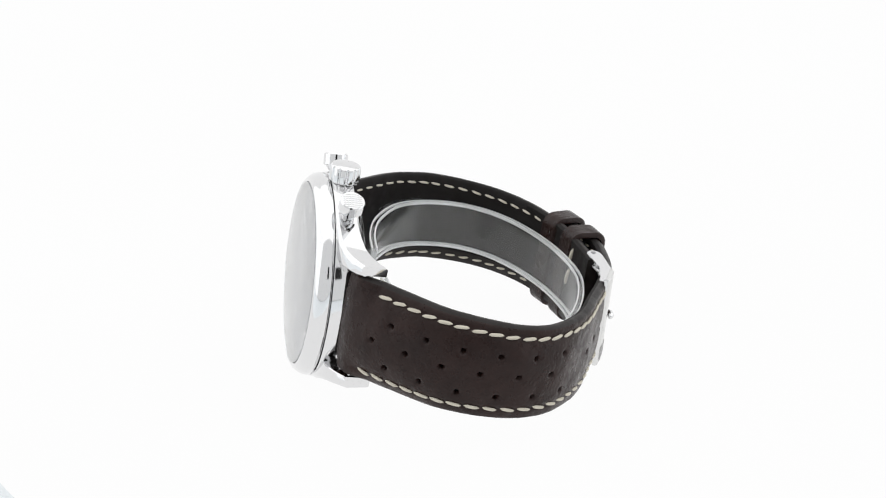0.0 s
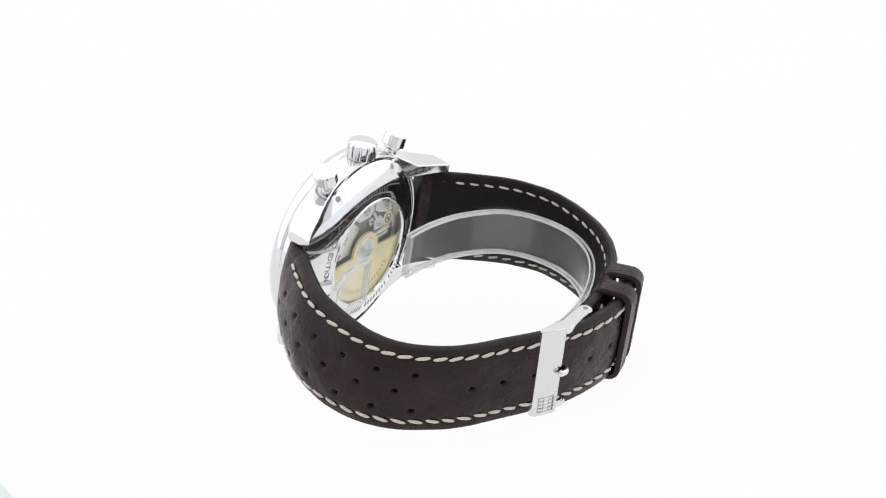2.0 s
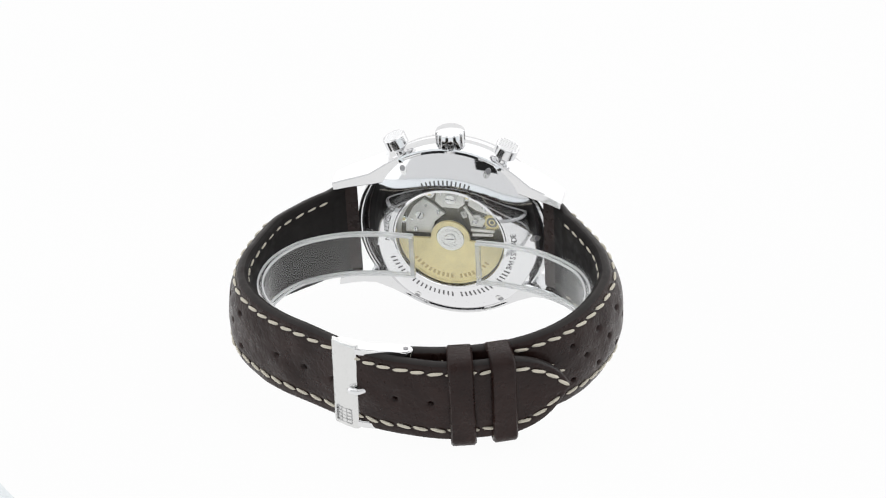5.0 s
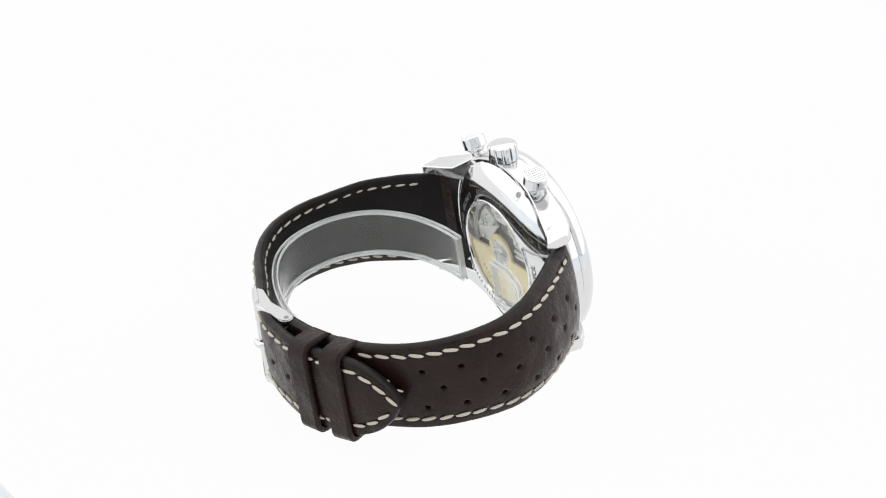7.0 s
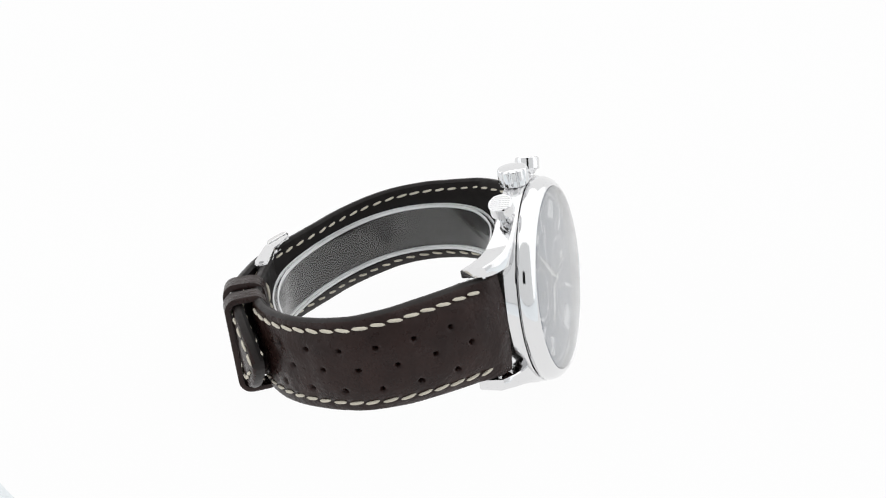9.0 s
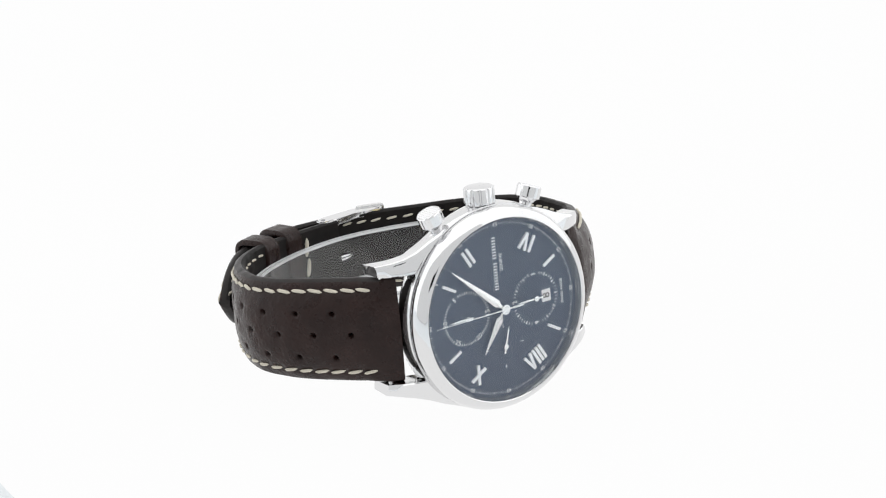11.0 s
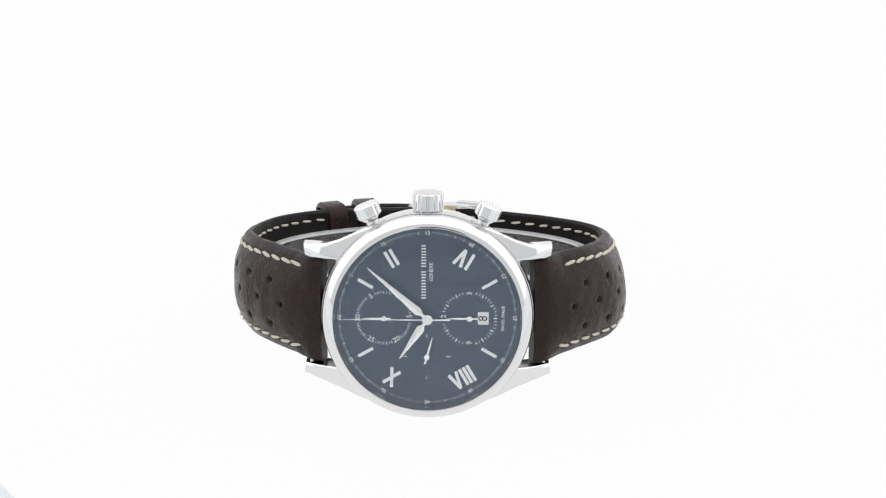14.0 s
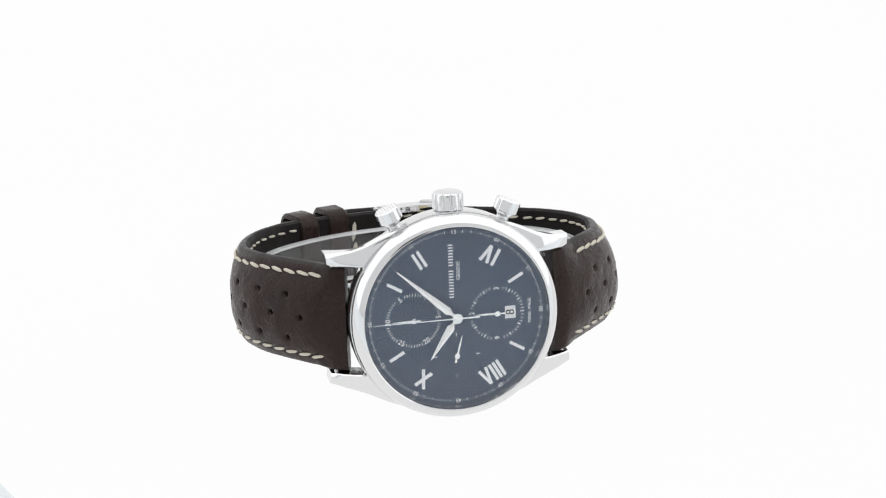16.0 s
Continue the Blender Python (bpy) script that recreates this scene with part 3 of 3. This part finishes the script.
UPPER_INSET, LOWER_INSET = 1.8, 2.5  # of the two stitch lines from the strap's edges


class Band:
    """One half of the strap: its outer crest runs along a curve in X, Y and droops a little in Z."""

    def __init__(self, points, droop, width, pad, edge, tip_in):
        self.p = smooth_curve([(x, y, 0) for x, y in points], STEP)
        self.n = len(self.p)
        self.s = [0.0]
        for a, b in zip(self.p, self.p[1:]):
            self.s.append(self.s[-1] + (b - a).length)
        self.len = self.s[-1]
        self.droop, self.width, self.pad, self.edge, self.tip_in = droop, width, pad, edge, tip_in
        self.sign = 1

    def at(self, s):
        k = min(range(self.n), key=lambda i: abs(self.s[i] - s))
        return k

    def axes(self, k):
        t = (self.p[min(k + 1, self.n - 1)] - self.p[max(k - 1, 0)]).normalized()
        nrm = Vector((t.y, -t.x, 0)) * self.sign
        return self.p[k], t, nrm

    def drop(self, s, v):
        """How far the outer face lies under the crest, v from -1 to 1 across."""
        a = abs(v)
        return self.pad(s) * max(0.0, (a - 0.12) / 0.88) ** 2.1

    def surface(self, s, v, above=0.0):
        k = self.at(s)
        p, t, nrm = self.axes(k)
        w = self.width(s)
        e = 0.02
        slope = (self.drop(s, v + e) - self.drop(s, v - e)) / (e * w) + self.tip_in(s) * 2 / w
        across = (Vector((0, 0, 1)) - nrm * slope).normalized()
        up = t.cross(across)
        up = up if up.dot(nrm) > 0 else -up
        q = p + nrm * (-self.drop(s, v) - self.tip_in(s) * v) + Vector((0, 0, self.droop(s) + v * w / 2)) + up * above
        return q, t, up

    def build(self, name, label, holes, groove, tip=0.0):
        bm = bmesh.new()
        nv, loops = 64, []
        for k in range(self.n):
            s = self.s[k]
            p, t, nrm = self.axes(k)
            w, z0, li = self.width(s), self.droop(s), self.tip_in(s)
            near = [h for h in holes if abs(h[0] - s) < 1.2]
            inner = self.pad(s) + self.edge(s)
            ring = []
            cut = (1.5 / (w / 2)) * 0.35
            for j in range(nv + 1):
                v = -1 + 2 * j / nv
                d = self.drop(s, v)
                m = max(0.0, abs(v) - (1 - cut)) / cut
                d += 0.5 * (1 - math.sqrt(max(0, 1 - m * m)))
                dist = (1 - abs(v)) * w / 2
                if groove[0] < s < groove[1]:
                    d += 0.22 * math.exp(-((dist - (UPPER_INSET if v > 0 else LOWER_INSET)) / 0.42) ** 2)
                for hs, hv in near:
                    r2 = (s - hs) ** 2 + ((v - hv) * w / 2) ** 2
                    d += 1.6 * math.exp(-(r2 / 0.20) ** 2) + 0.12 * math.exp(-r2 / 1.0)
                d += 0.05 * noise.noise((s * .35, v * 4, 3.1 if self.sign > 0 else 7.7))
                ring.append(p - nrm * (d + li * v) + Vector((0, 0, z0 + v * w / 2)))
            for a in (0.25, 0.75):
                ring.append(p - nrm * (self.pad(s) + .5 + (self.edge(s) - .9) * a + li) + Vector((0, 0, z0 + w / 2 + .12)))
            for j in range(9):
                v = 0.97 - 1.94 * j / 8
                ring.append(p - nrm * (inner + li * v) + Vector((0, 0, z0 + v * w / 2)))
            for a in (0.75, 0.25):
                ring.append(p - nrm * (self.pad(s) + .5 + (self.edge(s) - .9) * a - li) + Vector((0, 0, z0 - w / 2 - .12)))
            loops.append([bm.verts.new(q) for q in ring])
        m = len(loops[0])
        for k, (a, b) in enumerate(zip(loops, loops[1:])):
            folded = self.s[k] < 2.8  # the cover leather is turned over at the lug end
            for j in range(m):
                f = bm.faces.new((a[j], a[(j + 1) % m], b[(j + 1) % m], b[j]))
                f.material_index = 0 if 1 <= j < nv - 1 or folded else (2 if nv + 2 <= j < nv + 10 else 1)
        for c in (loops[0], loops[-1]):
            bm.faces.new(c).material_index = 1
        return part(name, bm, [LEATHER, EDGE, LINING], watch, label, smooth=60)

    def stitches(self, parent, upper_start, lower_start, s1, step=3.15):
        for side, s0 in ((1, upper_start), (-1, lower_start)):
            line, walked = [], 0.0
            for k in range(self.n):
                s = self.s[k]
                half = self.width(s) / 2
                inset = UPPER_INSET if side > 0 else LOWER_INSET
                if s0 <= s <= s1 and half > inset + 1.0:
                    line.append((s, side * (1 - inset / half)))
            last = None
            for (s, v), (s2, v2) in zip(line, line[1:]):
                q, t, up = self.surface(s, v)
                if last is None or (q - last).length >= step:
                    q2 = self.surface(s2, v2)[0]
                    way = (self.surface(*line[min(line.index((s, v)) + 5, len(line) - 1)])[0] - q).normalized()
                    self.lay(parent, q + way * 1.2, way, up, side, 1.0)
                    vi = v if side > 0 else -(1 - 1.5 * 2 / self.width(s))
                    z = self.droop(s) + vi * self.width(s) / 2
                    p, t, nrm = self.axes(self.at(s))
                    inner = p - nrm * (self.pad(s) + self.edge(s) - 0.03 + self.tip_in(s) * vi) + Vector((0, 0, z)) + t * 1.2
                    self.lay(parent, inner, t, -nrm, side, 0.74)
                    last = q

    def lay(self, parent, q, t, up, side, size):
        z = t.cross(up).normalized()
        t = up.cross(z).normalized()
        rot = Matrix((t, up, z)).transposed().to_4x4()
        j = random.uniform(-3, 3) + 9 * side * self.sign
        m = Matrix.Translation(q * MM) @ rot @ pose(0, 0, 0, 0, j, 0) @ Matrix.Diagonal((size * random.uniform(.95, 1.06), size, size * .9, 1))
        part("stitch", STITCH, None, parent, m=m)


def lerp(rows):
    xs, ys = [r[0] for r in rows], [r[1] for r in rows]
    return lambda s: float(np.interp(s, xs, ys))


A_LINE = [(20.8, -4.2), (24.4, -5.6), (29.1, -9.3), (33.9, -15.0), (37.9, -21.5), (39.7, -28.5), (39.0, -34.5), (37.3, -39.5), (34.3, -45.2), (29.6, -50.3), (22.0, -55.3), (13.0, -58.3), (5.0, -59.6), (0.8, -59.9)]
B_LINE = [(-20.8, -4.0), (-24.4, -5.2), (-29.0, -8.8), (-33.8, -14.2), (-38.0, -20.5), (-39.9, -28.0), (-39.7, -35.8), (-36.8, -42.9), (-31.6, -48.3), (-24.8, -52.8), (-18.0, -55.9), (-10.0, -59.5),
          (-3.0, -62.1), (4.0, -63.1), (12.0, -63.0), (21.0, -60.2), (28.5, -56.4), (33.8, -52.6)]


def build_strap():
    global BAND_A, BAND_B
    wid = [(0, 20.9), (20, 20.3), (45, 18.6), (75, 17.3), (140, 17.0)]
    padded = [(0, 0.8), (3, 1.2), (8, 3.0), (14, 3.3), (28, 3.1), (45, 1.5), (60, .6), (140, .4)]
    edges = [(0, 2.6), (10, 2.0), (20, 1.9), (45, 2.0), (140, 2.1)]
    a = Band(A_LINE, lerp([(0, -.1), (20, -.15), (80, -1.2)]), lerp(wid), lerp(padded), lerp(edges), lerp([(0, 0), (90, 0)]))
    a.sign = -1
    b = Band(B_LINE, lerp([(0, -.1), (14, -.15), (25, -.4), (33, -.65), (42, -.95), (60, -1.4), (140, -1.5)]), None, lerp(padded), lerp(edges), lerp([(0, 0), (14, .1), (20, .4), (27, 1.0), (33, 1.3), (42, 1.05), (55, .4), (70, .3), (90, 0), (140, 0)]))
    base, L = lerp([(0, 20.9), (14, 20.4), (22, 19.8), (33, 18.8), (45, 18.1), (60, 17.8), (75, 17.6), (140, 17.2)]), b.len

    def wide(s):
        d = max(0.0, (L - s) / 13.0)
        return base(s) if d >= 1 else max(1.2, base(s) * (1 - (1 - d) ** 1.9) ** 0.66)

    b.width = wide
    a_holes = [(s0 + 7.68 * k, v) for s0, v in ((9.8, 0.0), (13.45, .41), (13.45, -.45)) for k in range(6)]
    b_holes = [(s0 + 7.68 * k, v) for s0, v in ((9.5, 0.0), (13.15, .40), (13.15, -.45)) for k in range(6)]
    b_holes += [(63.5 + 7.1 * k, 0.0) for k in range(7)]
    sa = a.build("strap_half", "short padded brown leather strap half with punched holes and cream stitching", a_holes, (5, a.len - 22))
    sb = b.build("strap_half", "long padded brown leather strap half with pointed end, punched holes and cream stitching", b_holes, (5, L - 2))
    a.stitches(sa, 5.2, 5.2, a.len - 24)
    b.stitches(sb, 8.4, 6.6, L - 1.0)
    BAND_A, BAND_B = a, b
    k = a.at(a.len - 9.0)
    p, t, nrm = a.axes(k)
    for z in (0.6, 5.0):
        for out in (0.0, -1):
            q = p + nrm * (0.02 if out == 0 else -(a.pad(a.s[k]) + a.edge(a.s[k]))) + Vector((0, 0, a.droop(a.s[k]) + z))
            a.lay(sa, q, Vector((0, 0, 1)), nrm if out == 0 else -nrm, 1, 1.35)
    # keepers
    for x, y, wide_mm, label in ((14.7, -62.4, 4.9, "fixed brown leather keeper loop"), (22.3, -59.6, 4.7, "sliding brown leather keeper loop")):
        k = min(range(b.n), key=lambda i: (b.p[i] - Vector((x, y, 0))).length)
        p, t, nrm = b.axes(k)
        s = b.s[k]
        hz, out, inn, th = b.width(s) / 2 + .35, .2, 6.3, 1.05
        ring = []
        for (cz, cn, a0) in ((hz - 1.6, out - 1.6, 0), (-hz + 1.6, out - 1.6, 90), (-hz + 1.6, -inn + 1.6, 180), (hz - 1.6, -inn + 1.6, 270)):
            for i in range(6):
                an = radians(a0 + 18 * i)
                ring.append((cz, cn, math.cos(an), math.sin(an)))
        bm, loops = bmesh.new(), []
        for du, r in ((-.5, 1.6), (-.5, 1.6 + th - .4), (-.42, 1.6 + th), (.42, 1.6 + th), (.5, 1.6 + th - .4), (.5, 1.6)):
            loops.append([bm.verts.new(p + t * du * wide_mm + nrm * (cn + r * sn) + Vector((0, 0, b.droop(s) + cz + r * cs))) for cz, cn, cs, sn in ring])
        loops.append(loops[0])
        for u, w in zip(loops, loops[1:]):
            for i in range(len(ring)):
                j = (i + 1) % len(ring)
                bm.faces.new((u[i], u[j], w[j], w[i]))
        part("keeper", bm, LEATHER, watch, label, smooth=45)


def build_buckle():
    b = BAND_B
    k = min(range(b.n), key=lambda i: (b.p[i] - Vector((-8.9, -60.1, 0))).length)
    p, t, nrm = b.axes(k)
    z0 = -1.3
    rot = Matrix((t, nrm, Vector((0, 0, 1)))).transposed().to_4x4()
    m = Matrix.Translation((p + nrm * .05) * MM + Vector((0, 0, z0 * MM))) @ rot @ pose(0, 0, 0, 2.2)
    bm = bmesh.new()
    rows = [(-3.1, -.7), (-2.95, -.05), (-2.4, .4), (0, .6), (2.4, .4), (2.95, -.05), (3.1, -.7)]
    hz = 9.8
    loops = []
    for z, inset in ((-hz + .5, .5), (-hz + .65, .2), (-hz + 1.0, 0), (hz - .5, 0), (hz - .15, .2), (hz, .5)):
        loops.append([bm.verts.new((x * (1 - inset * .12), y * (1 - inset * .5), z)) for x, y in rows])
    for a, c in zip(loops, loops[1:]):
        n = len(rows)
        for i in range(n):
            bm.faces.new((a[i], a[(i + 1) % n], c[(i + 1) % n], c[i]))
    bm.faces.new(loops[0])
    bm.faces.new(loops[-1])
    buckle = part("buckle", bm, STEEL_SOFT, watch, "satin steel pin buckle with engraved shield emblem", m, smooth=35)
    for s in (1, -1):
        outline = [(-3.0, -.05), (-2.4, .35), (0, .55), (4.0, -.1), (8.0, -2.2), (10.8, -3.5), (12.0, -4.3), (12.4, -5.4), (11.8, -6.4), (10.6, -6.7), (8.0, -5.3), (4.0, -2.7), (0, -1.9), (-2.0, -1.9), (-3.0, -.6)]
        arm = bmesh.new()
        hz2 = hz - .4 if s > 0 else hz - 1.0
        lo = [arm.verts.new((x, y, s * (hz2 - 1.5))) for x, y in outline]
        hi = [arm.verts.new((x, y, s * hz2)) for x, y in outline]
        arm.faces.new(lo)
        arm.faces.new(hi)
        for i in range(len(lo)):
            j = (i + 1) % len(lo)
            arm.faces.new((lo[i], lo[j], hi[j], hi[i]))
        bmesh.ops.bevel(arm, geom=[e for e in arm.edges], offset=.22, segments=2, affect="EDGES")
        part("arm", arm, STEEL, buckle, smooth=40)
        # dark disc at the arm's end: the hole's shade put into colour
        part("pin_end", moved(disc(.5, -.06, .06, 16), pose(10.9, -5.3, s * (hz2 + .01)) @ pose(0, 0, 0, 90)), SHADED_STEEL, buckle)
    part("hinge_bar", moved(disc(.7, -hz + 1, hz - 1, 16), pose(10.9, -5.3, 0) @ pose(0, 0, 0, 90)), STEEL, buckle)
    # tongue: up through a hole, its tip on the bar
    line = smooth_curve([(10.9, -5.3, 0), (7.5, -4.0, 0), (5.2, -2.4, 0), (4.3, -.6, 0), (3.5, .7, 0), (2.2, 1.1, 0), (1.0, 1.05, 0)], .4)
    bm, loops = bmesh.new(), []
    for i, q in enumerate(line):
        tt = (line[min(i + 1, len(line) - 1)] - line[max(i - 1, 0)]).normalized()
        nn = Vector((-tt.y, tt.x, 0))
        r = .62 if i < len(line) - 2 else .62 * (.8 if i == len(line) - 2 else .35)
        loops.append([bm.verts.new(q + nn * r * math.sin(a) + Vector((0, 0, r * 1.15 * math.cos(a)))) for a in (2 * math.pi * j / 12 for j in range(12))])
    for a, c in zip(loops, loops[1:]):
        for j in range(12):
            bm.faces.new((a[j], a[(j + 1) % 12], c[(j + 1) % 12], c[j]))
    bm.faces.new(loops[-1])
    part("tongue", bm, STEEL, buckle, "steel buckle tongue", smooth=60)
    # shield emblem as plain engraved lines
    rows = [stroke(-2.0, -7.6, 1.9, -7.6, .13, .58, .62)]
    for z in (-8.4, -6.8, -6.0, -5.2):
        rows.append(stroke(-1.9, z, 1.7, z, .13, .45, .60))
    for x in (-1.9, -.7, .5, 1.7):
        rows.append(stroke(x, -8.4, x, -5.2, .13, .40 if abs(x) > 1 else .5, .61))
    part("emblem", join(*rows), SHALLOW, buckle, smooth=0)


def build_cuff():
    """A clear plastic C-shaped display cuff that fills the strap."""
    cuff = tagged(new("display_cuff"), "clear plastic C-shaped display cuff inside the watch strap", "display cuff")
    line = [(-6.5, -14.0), (-14, -14.6), (-22, -17.0), (-29.0, -22.0), (-32.6, -29.0), (-32.4, -37.0), (-28.5, -44.0), (-21, -49.5), (-11, -53.6), (0, -55.6),
            (11, -54.0), (21, -50.0), (28.5, -44.5), (32.6, -37.5), (32.8, -29.5), (29.5, -22.5), (22, -17.2), (14, -14.8), (6.5, -14.2)]
    pts = smooth_curve([(x, y, 0) for x, y in line], .8)
    z0, hz, th = -0.8, 5.1, 1.1

    def sag(i):
        return .7 * max(0.0, 1 - min(i, len(pts) - 1 - i) / (len(pts) * .15))

    def strip(z_a, z_b, o0, o1, i0, i1):
        bm, loops = bmesh.new(), []
        for i in range(i0, i1):
            t = (pts[min(i + 1, len(pts) - 1)] - pts[max(i - 1, 0)]).normalized()
            nn = Vector((t.y, -t.x, 0))
            loops.append([bm.verts.new(pts[i] + nn * o + Vector((0, 0, z0 - sag(i) + z))) for o, z in ((o0, z_a), (o1, z_a), (o1, z_b), (o0, z_b))])
        for a, c in zip(loops, loops[1:]):
            for j in range(4):
                bm.faces.new((a[j], a[(j + 1) % 4], c[(j + 1) % 4], c[j]))
        bm.faces.new(loops[0])
        bm.faces.new(loops[-1])
        return bm

    n = len(pts)
    part("sheet", strip(-hz + .05, hz - .05, -th / 2, th / 2, 0, n), PLASTIC, cuff, smooth=40)
    # two thin strips a rim, whitened to draw its double line of highlight
    for top in (hz - .5, -hz):
        part("rim", strip(top, top + .5, th / 2 - .22, th / 2 + .1, 0, n), PLASTIC_EDGE, cuff, "cut rim with its bright highlight painted in white haze", smooth=40)
        part("rim", strip(top, top + .5, -th / 2 - .1, -th / 2 + .22, 0, n), PLASTIC_EDGE, cuff, "cut rim with its bright highlight painted in white haze", smooth=40)
    # short whitish end pieces; the bevel's highlight is in their haze
    part("cut_end", strip(-hz + .5, hz - .5, -th / 2 - .05, th / 2 + .05, 0, 2), PLASTIC_END, cuff, "cut end with its brightness painted in pale haze")
    part("cut_end", strip(-hz + .5, hz - .5, -th / 2 - .05, th / 2 + .05, n - 2, n), PLASTIC_END, cuff, "cut end with its brightness painted in pale haze")
    i0, i1 = int(n * .80), int(n * .885)
    part("tab", strip(-hz - .1, hz + .45, th / 2 + .15, th / 2 + .6, i0, i1), CLEAR_TAB, cuff, "thicker clear tab", smooth=40)
    return cuff


build_case()
build_crown()
build_pushers()
build_dial()
build_caseback()
build_strap()
build_buckle()
cuff = build_cuff()

# ---- what moves: the watch and its cuff turn together on the table's upright axis ----
LIE = Matrix(((0.9967056, -0.0807475, 0.0076008, -0.0017132), (0.0809157, 0.9836201, -0.1610719, 0.0248014), (0.0055298, 0.1611563, 0.9869134, 0.0126538), (0, 0, 0, 1)))
TURN = [(0.0, 94.78), (0.5, 83.6), (1.0, 72.1), (1.5, 60.94), (2.0, 50.0), (2.5, 39.0), (3.0, 27.6), (3.5, 16.4), (4.0, 4.6), (4.5, -6.9), (5.0, -18.4), (5.5, -29.8), (6.0, -41.2), (6.5, -52.7),
        (7.0, -64.2), (7.5, -75.2), (8.0, -86.1), (8.5, -97.4), (9.0, -109.0), (9.5, -119.7), (10.0, -130.3), (10.5, -140.5), (11.0, -150.0), (11.5, -158.6), (12.0, -166.2), (12.5, -172.45),
        (13.0, -177.9), (13.5, -182.13), (14.0, -185.3), (14.25, -185.75), (14.5, -185.55), (15.0, -182.14), (15.5, -177.9), (16.0, -172.47)]


def motions():
    lift = Matrix.Translation((0, 0, LIFT))
    for thing in (watch, cuff):
        walk(thing, [(t, lift @ pose(0, 0, 0, 0, 0, a) @ LIE) for t, a in TURN])


motions()
